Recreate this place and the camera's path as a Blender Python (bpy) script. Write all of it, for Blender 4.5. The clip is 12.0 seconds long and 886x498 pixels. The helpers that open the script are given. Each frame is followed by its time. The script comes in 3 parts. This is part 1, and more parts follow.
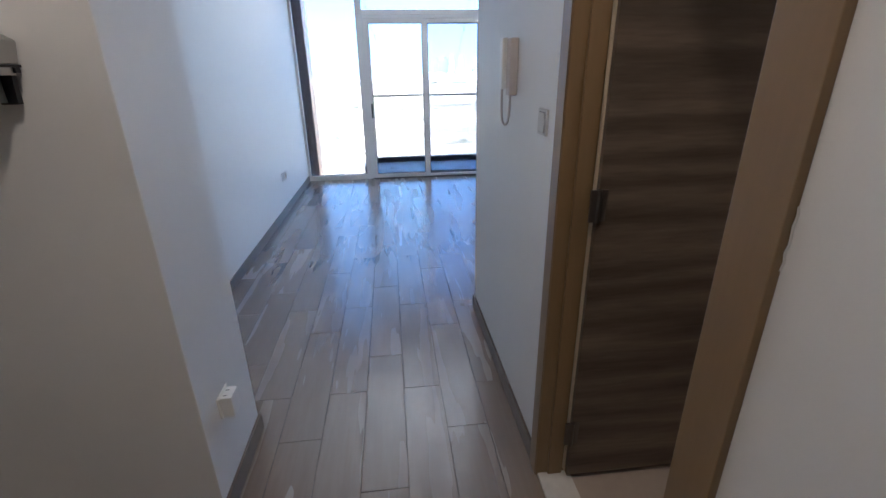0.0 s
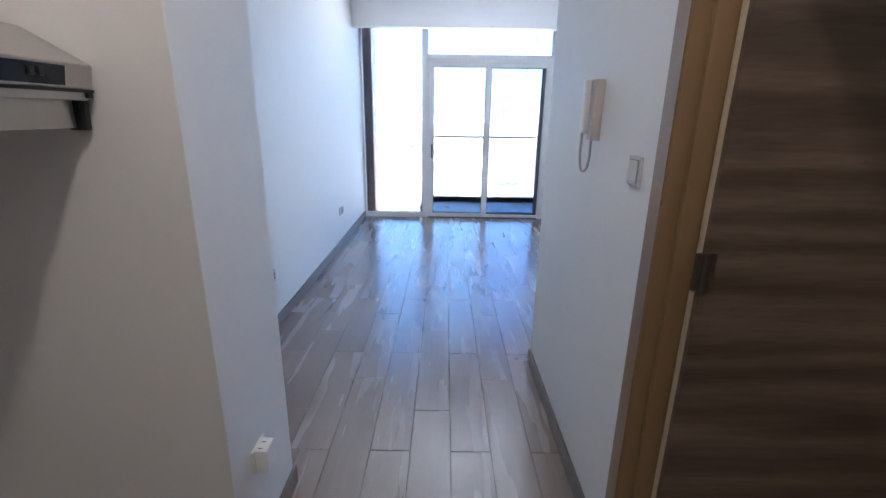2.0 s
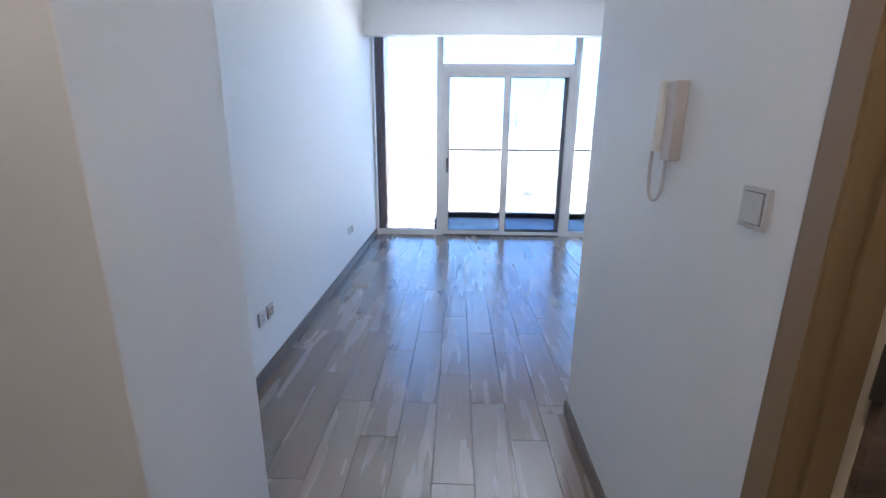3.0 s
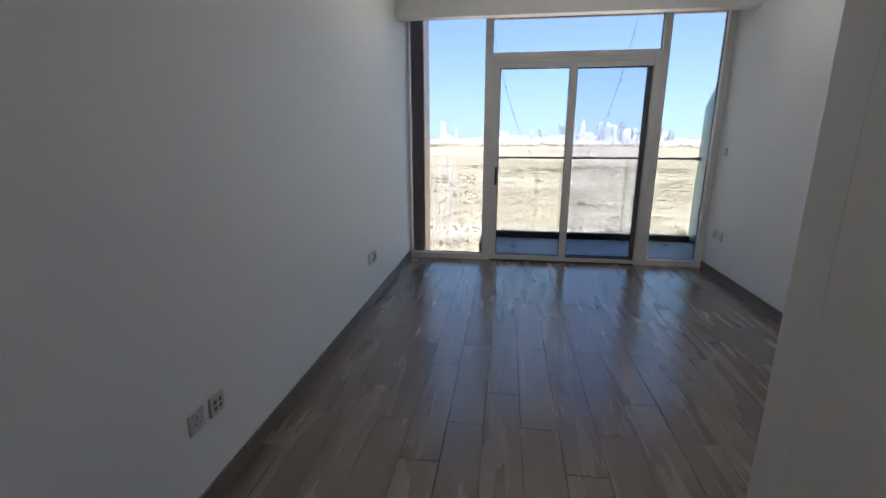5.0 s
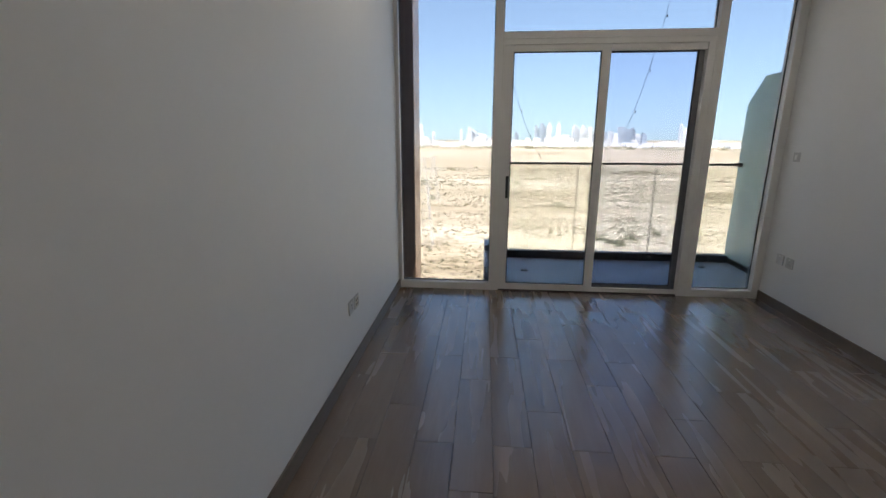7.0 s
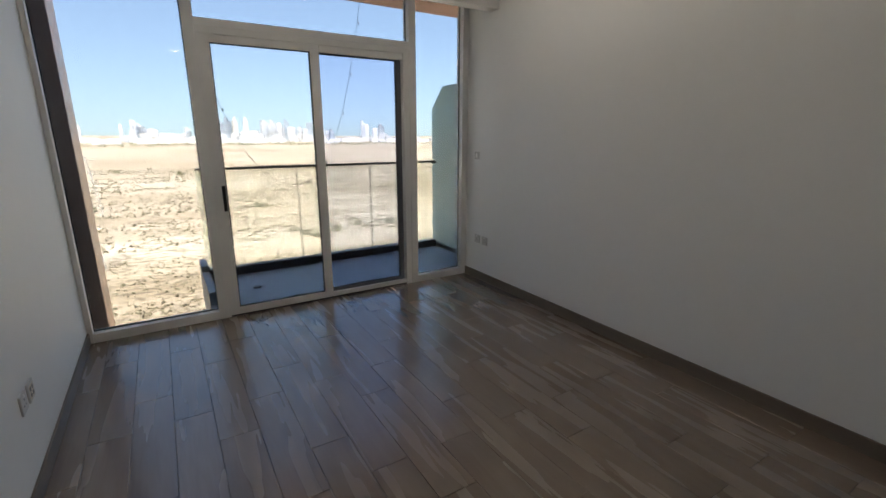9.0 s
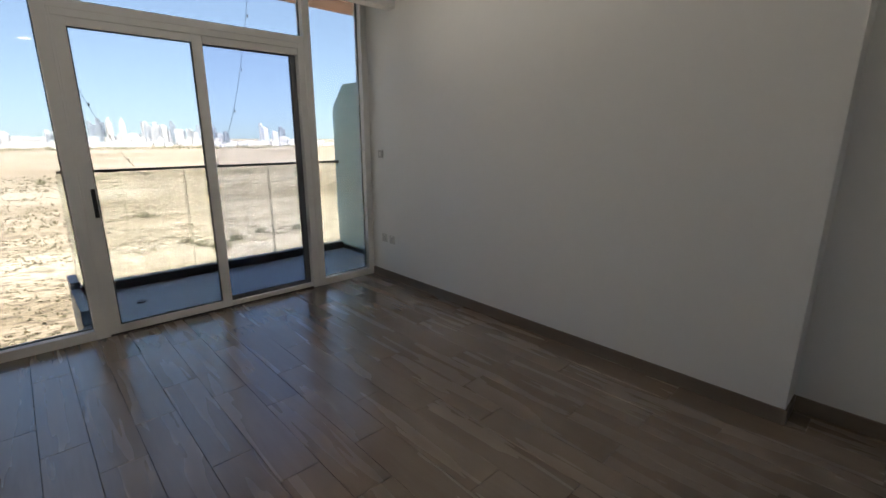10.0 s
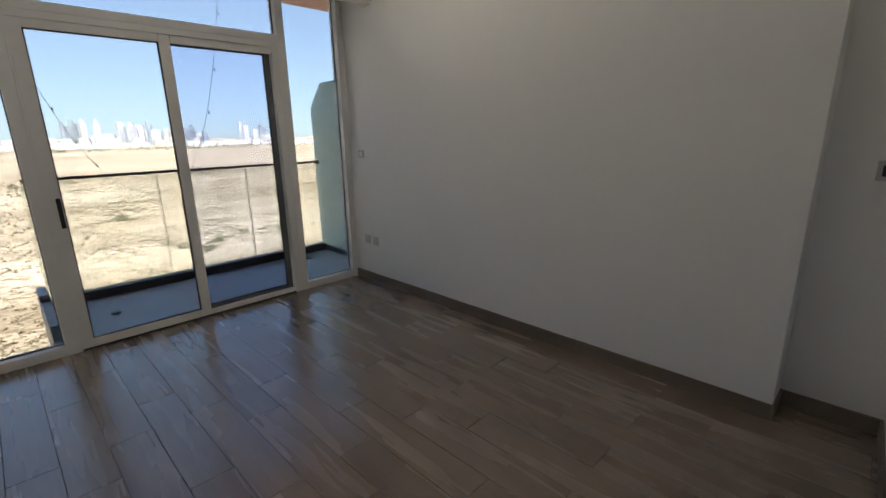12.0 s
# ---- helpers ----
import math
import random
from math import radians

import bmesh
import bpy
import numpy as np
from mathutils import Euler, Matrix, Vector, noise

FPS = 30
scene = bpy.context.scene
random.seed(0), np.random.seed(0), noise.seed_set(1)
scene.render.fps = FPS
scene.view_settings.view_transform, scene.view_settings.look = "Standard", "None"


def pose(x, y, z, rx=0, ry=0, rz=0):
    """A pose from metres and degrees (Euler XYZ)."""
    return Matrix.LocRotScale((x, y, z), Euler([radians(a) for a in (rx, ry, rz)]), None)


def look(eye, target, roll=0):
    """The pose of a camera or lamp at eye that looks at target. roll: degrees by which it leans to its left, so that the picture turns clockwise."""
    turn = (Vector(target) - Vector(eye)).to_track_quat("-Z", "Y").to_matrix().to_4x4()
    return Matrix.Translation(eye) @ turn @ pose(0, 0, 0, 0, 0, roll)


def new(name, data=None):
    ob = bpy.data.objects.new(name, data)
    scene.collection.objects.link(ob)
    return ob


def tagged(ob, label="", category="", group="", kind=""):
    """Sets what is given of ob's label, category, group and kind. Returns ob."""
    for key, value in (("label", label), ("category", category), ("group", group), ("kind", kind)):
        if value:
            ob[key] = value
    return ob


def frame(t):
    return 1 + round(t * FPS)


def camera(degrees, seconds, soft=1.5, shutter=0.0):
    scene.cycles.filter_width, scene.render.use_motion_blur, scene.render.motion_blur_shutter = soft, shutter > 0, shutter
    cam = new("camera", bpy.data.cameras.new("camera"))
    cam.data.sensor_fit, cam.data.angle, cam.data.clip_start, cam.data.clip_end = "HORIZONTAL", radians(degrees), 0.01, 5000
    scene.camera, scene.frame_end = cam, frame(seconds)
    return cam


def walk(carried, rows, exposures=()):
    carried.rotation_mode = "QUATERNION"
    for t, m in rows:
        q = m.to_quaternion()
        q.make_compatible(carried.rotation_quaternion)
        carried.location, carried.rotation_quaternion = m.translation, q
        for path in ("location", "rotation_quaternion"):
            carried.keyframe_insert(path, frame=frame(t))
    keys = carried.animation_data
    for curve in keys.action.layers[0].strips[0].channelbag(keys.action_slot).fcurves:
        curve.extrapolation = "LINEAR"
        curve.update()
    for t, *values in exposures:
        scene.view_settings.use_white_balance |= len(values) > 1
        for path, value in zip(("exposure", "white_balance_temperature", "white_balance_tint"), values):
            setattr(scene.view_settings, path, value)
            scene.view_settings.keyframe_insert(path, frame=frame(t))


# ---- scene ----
cam = camera(89.28, 12.0)
PATH = [
    (0, (0.038, 2.346, 1.529), (0.241, 4.194, 0.793), -0.9),
    (0.5, (0.055, 2.280, 1.543), (0.140, 4.140, 0.811), -0.4),
    (1, (0.065, 2.287, 1.546), (0.100, 4.181, 0.905), 0.2),
    (1.5, (0.043, 2.344, 1.533), (0.062, 4.254, 0.940), 0.4),
    (2, (-0.015, 2.514, 1.517), (-0.017, 4.430, 0.943), 0.9),
    (2.5, (-0.057, 2.680, 1.530), (-0.085, 4.607, 0.994), 0.7),
    (3, (-0.065, 2.927, 1.522), (-0.123, 4.855, 0.995), 0.5),
    (4.8, (-0.074, 3.893, 1.466), (-0.339, 5.813, 0.973), -0.1),
    (5, (-0.081, 4.028, 1.459), (-0.352, 5.947, 0.967), -0.0),
    (5.5, (-0.129, 4.282, 1.432), (-0.428, 6.201, 0.953), 0.0),
    (6, (-0.237, 4.560, 1.459), (-0.561, 6.474, 0.978), 0.1),
    (6.5, (-0.327, 4.807, 1.464), (-0.633, 6.722, 0.977), 0.2),
    (6.7, (-0.365, 4.937, 1.445), (-0.641, 6.858, 0.961), 0.2),
    (8.3, (-0.562, 5.326, 1.489), (0.118, 7.141, 0.997), 0.2),
    (8.5, (-0.579, 5.354, 1.496), (0.228, 7.115, 0.999), 0.3),
    (9, (-0.607, 5.323, 1.510), (0.413, 6.969, 1.011), 0.1),
    (9.5, (-0.583, 5.293, 1.475), (0.588, 6.838, 0.985), -0.2),
    (10, (-0.587, 5.290, 1.466), (0.745, 6.700, 0.980), 0.1),
    (10.5, (-0.606, 5.335, 1.481), (0.831, 6.634, 0.981), 0.3),
    (11, (-0.601, 5.389, 1.465), (0.892, 6.623, 0.969), -0.5),
    (11.5, (-0.562, 5.405, 1.467), (0.947, 6.619, 0.971), -0.3),
    (12, (-0.524, 5.330, 1.495), (0.849, 6.694, 0.988), -1.0),
]
EXPO = [(0, 4.9, 5100, 10), (0.5, 5.25, 5150, 10), (1.5, 5.25, 5000, 10), (3.2, 5.2, 5000, 10), (4.6, 3.78, 5850, 10), (6.5, 3.67, 6600, 10), (12, 3.65, 6900, 10)]
walk(cam, [(t, look(eye, target, roll)) for t, eye, target, roll in PATH], EXPO)

# ---- world, sun, lamps ----
SUN_ELEV, SUN_AZ = 58.0, 200.0          # degrees; azimuth clockwise from +y: the sun stands behind the building
world = bpy.data.worlds.new("world")
scene.world = world
world.use_nodes = True
wn = world.node_tree
sky = wn.nodes.new("ShaderNodeTexSky")
sky.sky_type, sky.sun_disc = "NISHITA", False
sky.sun_elevation, sky.sun_rotation = radians(SUN_ELEV), radians(SUN_AZ)
sky.air_density, sky.dust_density, sky.ozone_density = 1.0, 2.6, 1.3
# seen from a height, the sky's rim lies a little under eye level
wco, wadd, wnorm = wn.nodes.new("ShaderNodeTexCoord"), wn.nodes.new("ShaderNodeVectorMath"), wn.nodes.new("ShaderNodeVectorMath")
wadd.operation, wnorm.operation = "ADD", "NORMALIZE"
wadd.inputs[1].default_value = (0, 0, 0.09)
wn.links.new(wco.outputs["Generated"], wadd.inputs[0])
wn.links.new(wadd.outputs[0], wnorm.inputs[0])
wn.links.new(wnorm.outputs[0], sky.inputs[0])
wn.links.new(sky.outputs[0], wn.nodes["Background"].inputs[0])
wn.nodes["Background"].inputs[1].default_value = 0.115
sun = new("sun", bpy.data.lights.new("sun", "SUN"))
sun.data.energy, sun.data.angle, sun.data.color = 3.3, radians(0.5), (1.0, 0.95, 0.87)
a, e = radians(SUN_AZ), radians(SUN_ELEV)
sun.matrix_world = look((0, 0, 60), (-60 * math.sin(a) * math.cos(e), -60 * math.cos(a) * math.cos(e), 60 - 60 * math.sin(e)))

# added fill lamp, unseen by the camera: stands in for daylight thrown up from the sunlit plain, through the window's
# opening on to the ceiling
bounce = new("daylight_fill", bpy.data.lights.new("daylight_fill", "AREA"))
bounce.data.shape, bounce.data.size, bounce.data.size_y = "RECTANGLE", 2.3, 0.6
bounce.data.energy, bounce.data.color, bounce.data.spread = 1.75, (1.0, 0.93, 0.84), radians(70)
bounce.matrix_world = pose(0.45, 9.235, 1.6, -128, 0, 0)


# ---- materials ----
def mat(name, color, rough=0.5, metal=0.0, var=0.06, scale=6.0, bump=0.0, bump_scale=60.0, stretch=(1, 1, 1), spec=0.5):
    """A surface with large stains, fine grain and fine relief."""
    m = bpy.data.materials.new(name)
    m.use_nodes = True
    n, l = m.node_tree.nodes, m.node_tree.links
    b = n["Principled BSDF"]
    b.inputs["Metallic"].default_value = metal
    b.inputs["Specular IOR Level"].default_value = spec
    co = n.new("ShaderNodeTexCoord")
    mp = n.new("ShaderNodeMapping")
    mp.inputs["Scale"].default_value = stretch
    l.new(co.outputs["Object"], mp.inputs[0])
    big, fine = n.new("ShaderNodeTexNoise"), n.new("ShaderNodeTexNoise")
    big.inputs["Scale"].default_value, big.inputs["Detail"].default_value = scale * 0.25, 4
    fine.inputs["Scale"].default_value, fine.inputs["Detail"].default_value = scale * 6, 5
    for t in (big, fine):
        l.new(mp.outputs[0], t.inputs["Vector"])
    mix = n.new("ShaderNodeMath")
    mix.operation = "MULTIPLY_ADD"
    mix.inputs[1].default_value = 0.5
    l.new(fine.outputs[0], mix.inputs[0])
    half = n.new("ShaderNodeMath")
    half.operation = "MULTIPLY"
    half.inputs[1].default_value = 0.5
    l.new(big.outputs[0], half.inputs[0])
    l.new(half.outputs[0], mix.inputs[2])
    ramp = n.new("ShaderNodeValToRGB")
    ramp.color_ramp.elements[0].position, ramp.color_ramp.elements[1].position = 0.3, 0.7
    ramp.color_ramp.elements[0].color = (*[c * (1 - var) for c in color], 1)
    ramp.color_ramp.elements[1].color = (*[min(1, c * (1 + var)) for c in color], 1)
    l.new(mix.outputs[0], ramp.inputs[0])
    l.new(ramp.outputs[0], b.inputs["Base Color"])
    rr = n.new("ShaderNodeMapRange")
    rr.inputs["To Min"].default_value, rr.inputs["To Max"].default_value = max(0.02, rough * 0.85), min(1, rough * 1.15)
    l.new(big.outputs[0], rr.inputs[0])
    l.new(rr.outputs[0], b.inputs["Roughness"])
    if bump:
        tex = n.new("ShaderNodeTexNoise")
        tex.inputs["Scale"].default_value, tex.inputs["Detail"].default_value = bump_scale, 3
        l.new(mp.outputs[0], tex.inputs["Vector"])
        bp = n.new("ShaderNodeBump")
        bp.inputs["Strength"].default_value, bp.inputs["Distance"].default_value = bump, 0.004
        l.new(tex.outputs[0], bp.inputs["Height"])
        l.new(bp.outputs[0], b.inputs["Normal"])
    return m


def wood(name, dark, light, rough, axis=1, joint_var=0.25, grain=1.0, knots=0.0, spec=0.5):
    """Wood-look surface with streaks along an axis (0 x, 1 y, 2 z), varying from piece to piece."""
    m = bpy.data.materials.new(name)
    m.use_nodes = True
    n, l = m.node_tree.nodes, m.node_tree.links
    b = n["Principled BSDF"]
    b.inputs["Specular IOR Level"].default_value = spec
    co, inf = n.new("ShaderNodeTexCoord"), n.new("ShaderNodeObjectInfo")
    off = n.new("ShaderNodeVectorMath")
    off.operation = "MULTIPLY_ADD"
    off.inputs[1].default_value = (37.0, 53.0, 19.0)
    l.new(inf.outputs["Random"], off.inputs[0])
    l.new(co.outputs["Object"], off.inputs[2])
    sc = [1.0, 1.0, 1.0]
    sc[axis] = 0.09
    mp = n.new("ShaderNodeMapping")
    mp.inputs["Scale"].default_value = sc
    l.new(off.outputs[0], mp.inputs[0])
    broad, streak = n.new("ShaderNodeTexNoise"), n.new("ShaderNodeTexNoise")
    broad.inputs["Scale"].default_value, broad.inputs["Detail"].default_value, broad.inputs["Distortion"].default_value = 11 * grain, 3, 0.2
    streak.inputs["Scale"].default_value, streak.inputs["Detail"].default_value, streak.inputs["Distortion"].default_value = 75 * grain, 6, 0.4
    l.new(mp.outputs[0], broad.inputs["Vector"])
    l.new(mp.outputs[0], streak.inputs["Vector"])
    s1 = n.new("ShaderNodeMath")
    s1.operation = "MULTIPLY_ADD"
    s1.inputs[1].default_value = 0.65
    l.new(broad.outputs[0], s1.inputs[0])
    s2 = n.new("ShaderNodeMath")
    s2.operation = "MULTIPLY"
    s2.inputs[1].default_value = 0.35
    l.new(streak.outputs[0], s2.inputs[0])
    l.new(s2.outputs[0], s1.inputs[2])
    s3 = n.new("ShaderNodeMath")
    s3.operation = "MULTIPLY_ADD"
    s3.inputs[1].default_value = joint_var
    l.new(inf.outputs["Random"], s3.inputs[0])
    l.new(s1.outputs[0], s3.inputs[2])
    ramp = n.new("ShaderNodeValToRGB")
    ramp.color_ramp.elements[0].position, ramp.color_ramp.elements[1].position = 0.16 + joint_var * 0.4, 0.74 + joint_var * 0.6
    ramp.color_ramp.elements[0].color, ramp.color_ramp.elements[1].color = (*dark, 1), (*light, 1)
    l.new(s3.outputs[0], ramp.inputs[0])
    col = ramp.outputs[0]
    if knots:
        wv = n.new("ShaderNodeTexWave")
        wv.bands_direction = "Z"
        wv.inputs["Scale"].default_value, wv.inputs["Distortion"].default_value = 2.6, 9.0
        wv.inputs["Detail"].default_value, wv.inputs["Detail Scale"].default_value = 3, 1.6
        l.new(mp.outputs[0], wv.inputs["Vector"])
        mx = n.new("ShaderNodeMix")
        mx.data_type, mx.blend_type = "RGBA", "MULTIPLY"
        mx.inputs["Factor"].default_value = knots
        l.new(col, mx.inputs["A"])
        l.new(wv.outputs["Color"], mx.inputs["B"])
        col = mx.outputs["Result"]
    l.new(col, b.inputs["Base Color"])
    rr = n.new("ShaderNodeMapRange")
    rr.inputs["To Min"].default_value, rr.inputs["To Max"].default_value = rough * 0.8, rough * 1.25
    l.new(broad.outputs[0], rr.inputs[0])
    l.new(rr.outputs[0], b.inputs["Roughness"])
    bp = n.new("ShaderNodeBump")
    bp.inputs["Strength"].default_value, bp.inputs["Distance"].default_value = 0.1, 0.002
    l.new(streak.outputs[0], bp.inputs["Height"])
    l.new(bp.outputs[0], b.inputs["Normal"])
    return m


def glass(name, tint, gloss=1.0, rough=0.0, veil=0.0):
    """Thin pane: clear, with a mirror sheen that grows at grazing angles; veil: share of frosted white."""
    m = bpy.data.materials.new(name)
    m.use_nodes = True
    n, l = m.node_tree.nodes, m.node_tree.links
    n.remove(n["Principled BSDF"])
    tr, gl, fr, mx = n.new("ShaderNodeBsdfTransparent"), n.new("ShaderNodeBsdfGlossy"), n.new("ShaderNodeFresnel"), n.new("ShaderNodeMixShader")
    tr.inputs[0].default_value = (*tint, 1)
    gl.inputs["Roughness"].default_value = rough
    fr.inputs[0].default_value = 1.0 + 0.5 * gloss
    if not gloss:
        l.new(tr.outputs[0], n["Material Output"].inputs[0])
        return m
    l.new(fr.outputs[0], mx.inputs[0])
    through_part = tr.outputs[0]
    if veil:
        di, m2 = n.new("ShaderNodeBsdfTranslucent"), n.new("ShaderNodeMixShader")
        di.inputs[0].default_value = (0.62, 0.74, 0.72, 1)
        m2.inputs[0].default_value = veil
        l.new(tr.outputs[0], m2.inputs[1])
        l.new(di.outputs[0], m2.inputs[2])
        through_part = m2.outputs[0]
    l.new(through_part, mx.inputs[1])
    l.new(gl.outputs[0], mx.inputs[2])
    l.new(mx.outputs[0], n["Material Output"].inputs[0])
    return m


def glow(name, color, strength):
    m = bpy.data.materials.new(name)
    m.use_nodes = True
    b = m.node_tree.nodes["Principled BSDF"]
    b.inputs["Emission Color"].default_value = (*color, 1)
    b.inputs["Emission Strength"].default_value = strength
    return m


PAINT = mat("wall_paint", (0.74, 0.735, 0.72), 0.55, var=0.012, scale=2.0, bump=0.05, bump_scale=180)
CEIL = mat("ceiling_paint", (0.76, 0.76, 0.755), 0.8, var=0.01, scale=2.0, bump=0.05, bump_scale=150)
PLANK = wood("floor_plank", (0.132, 0.092, 0.062), (0.222, 0.168, 0.122), 0.26, axis=1, joint_var=0.3, grain=0.8, spec=0.9)
PLANK.node_tree.nodes["Principled BSDF"].inputs["Coat Weight"].default_value = 0.8
PLANK.node_tree.nodes["Principled BSDF"].inputs["Coat Roughness"].default_value = 0.22
SKIRT = wood("skirting_wood", (0.115, 0.088, 0.068), (0.18, 0.142, 0.112), 0.42, axis=1, joint_var=0.05)
GROUT = mat("grout", (0.10, 0.086, 0.072), 0.9, var=0.15, scale=20)
FRAME = mat("white_aluminium", (0.72, 0.72, 0.71), 0.38, var=0.02, scale=4)
GASKET = mat("black_gasket", (0.015, 0.017, 0.022), 0.6, var=0.1)
# outer sash of the white door, its shade put into a dark grey
SASHDARK = mat("shaded_sash", (0.12, 0.13, 0.15), 0.45, var=0.05)
BRONZE = mat("bronze_cladding", (0.04, 0.026, 0.024), 0.85, var=0.15, scale=3, spec=0.05)
BEIGE = mat("beige_cladding", (0.55, 0.36, 0.25), 0.35, var=0.08, scale=3)
SOFFITBROWN = mat("brown_soffit", (0.24, 0.13, 0.1), 0.6, var=0.1, scale=3)
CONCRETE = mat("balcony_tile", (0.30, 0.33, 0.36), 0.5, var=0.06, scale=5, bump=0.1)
KERB = mat("dark_channel", (0.055, 0.043, 0.037), 0.45, metal=0.4, var=0.1)
FACADE = mat("facade_render", (0.5, 0.46, 0.4), 0.8, var=0.06, scale=3, bump=0.1)
# pane tints are set dark to dim the sunlit view against the room
PANE = glass("window_glass", (0.40, 0.41, 0.415), 0.5)
PANE_TINT = glass("tinted_glass", (0.35, 0.365, 0.395), 0.5)
FENCE_GLASS = glass("balustrade_glass", (0.95, 0.965, 0.95), 0.0)
EDGEGLASS = mat("glass_edge", (0.34, 0.38, 0.34), 0.2, var=0.05)
FROST = glass("frosted_screen", (0.62, 0.7, 0.7), 0.6, 0.15, veil=0.6)
DOORWOOD = wood("door_laminate", (0.040, 0.028, 0.020), (0.235, 0.175, 0.125), 0.42, axis=0, joint_var=0.0, grain=1.3, knots=0.4)
CASING = wood("casing_laminate", (0.20, 0.128, 0.058), (0.25, 0.165, 0.08), 0.35, axis=2, joint_var=0.0)
EDGEBAND = mat("cream_edge", (0.6, 0.52, 0.37), 0.4, var=0.04)
STEEL = mat("brushed_steel", (0.55, 0.54, 0.52), 0.32, metal=1.0, var=0.05, scale=8, stretch=(1, 12, 1))
HINGE = mat("hinge_steel", (0.16, 0.14, 0.12), 0.4, metal=0.9, var=0.1)
PLASTIC = mat("white_plastic", (0.76, 0.75, 0.72), 0.35, var=0.015)
PLATE = mat("plate_plastic", (0.50, 0.49, 0.47), 0.35, var=0.02)
# white intercom plastic with its shading put into the colour
PHONE_BASE = mat("shaded_phone_plastic", (0.52, 0.475, 0.455), 0.4, var=0.02)
GREYPL = mat("grey_slot", (0.12, 0.12, 0.12), 0.5, var=0.05)
BLACKPL = mat("black_plastic", (0.012, 0.012, 0.015), 0.3, var=0.1)
NAVY = mat("control_panel", (0.012, 0.018, 0.032), 0.22, var=0.1)
MARBLE = mat("marble", (0.62, 0.59, 0.54), 0.25, var=0.1, scale=6)
BATHTILE = mat("bath_tile", (0.38, 0.31, 0.25), 0.35, var=0.06, scale=5)
GRANITE = mat("dark_granite", (0.05, 0.045, 0.042), 0.25, var=0.4, scale=40)
CABINET = mat("cabinet_white", (0.72, 0.7, 0.66), 0.3, var=0.02)
SPLASH = mat("splashback_tile", (0.36, 0.29, 0.22), 0.35, var=0.06, scale=4)
WIRE = mat("dark_wire", (0.03, 0.03, 0.03), 0.6)
BULB = mat("clear_bulb", (0.75, 0.74, 0.7), 0.2)
LEAF = mat("scrub_leaf", (0.23, 0.22, 0.14), 0.8, var=0.35, scale=3)
SCRUB = mat("dry_scrub", (0.19, 0.165, 0.105), 0.9, var=0.3, scale=3)
PYLON = mat("galvanised_steel", (0.62, 0.62, 0.6), 0.5, metal=0.2, var=0.08)
LED = glow("green_led", (0.1, 1.0, 0.4), 1.5)
LAMP2 = glow("bathroom_diffuser", (1.0, 0.82, 0.64), 3.0)
LAMP = glow("lamp_diffuser", (1.0, 0.75, 0.52), 7.8)


def ground_material():
    m = bpy.data.materials.new("desert_sand")
    m.use_nodes = True
    n, l = m.node_tree.nodes, m.node_tree.links
    b = n["Principled BSDF"]
    b.inputs["Roughness"].default_value = 0.95
    co = n.new("ShaderNodeTexCoord")

    def tex(scale, stretch, detail=5, kind="ShaderNodeTexNoise"):
        mp = n.new("ShaderNodeMapping")
        mp.inputs["Scale"].default_value = stretch
        mp.inputs["Rotation"].default_value = (0, 0, 0.12)
        l.new(co.outputs["Object"], mp.inputs[0])
        t = n.new(kind)
        t.inputs["Scale"].default_value = scale
        if kind == "ShaderNodeTexNoise":
            t.inputs["Detail"].default_value = detail
        l.new(mp.outputs[0], t.inputs["Vector"])
        return t

    def ramp(src, p0, c0, p1, c1):
        r = n.new("ShaderNodeValToRGB")
        r.color_ramp.elements[0].position, r.color_ramp.elements[1].position = p0, p1
        r.color_ramp.elements[0].color, r.color_ramp.elements[1].color = (*c0, 1), (*c1, 1)
        l.new(src, r.inputs[0])
        return r.outputs[0]

    def mult(x, y, f=1.0):
        mx = n.new("ShaderNodeMix")
        mx.data_type, mx.blend_type = "RGBA", "MULTIPLY"
        mx.inputs["Factor"].default_value = f
        l.new(x, mx.inputs["A"])
        l.new(y, mx.inputs["B"])
        return mx.outputs["Result"]

    wide = ramp(tex(0.006, (1, 1, 1)).outputs[0], 0.35, (0.54, 0.45, 0.335), 0.65, (0.68, 0.60, 0.48))
    ridges = ramp(tex(0.09, (0.16, 1, 1), 6).outputs[0], 0.42, (0.42, 0.38, 0.29), 0.54, (1, 1, 1))
    clumps = ramp(tex(0.9, (0.5, 1, 1), 5).outputs[0], 0.42, (0.26, 0.23, 0.16), 0.47, (1, 1, 1))
    far = ramp(tex(0.012, (0.12, 1, 1), 5).outputs[0], 0.40, (0.62, 0.58, 0.50), 0.6, (1, 1, 1))
    l.new(mult(mult(mult(wide, ridges, 0.5), clumps, 0.75), far, 0.65), b.inputs["Base Color"])
    return m


SAND = ground_material()
# distance haze is mixed into these pale tower colours; no haze volume
TOWER_WHITE = mat("tower_white", (0.66, 0.67, 0.68), 0.7, var=0.05, scale=0.1)
TOWER_BLUE = mat("tower_glass", (0.30, 0.35, 0.41), 0.5, var=0.12, scale=0.1)
TOWER_SAND = mat("tower_sand", (0.58, 0.56, 0.53), 0.7, var=0.06, scale=0.1)


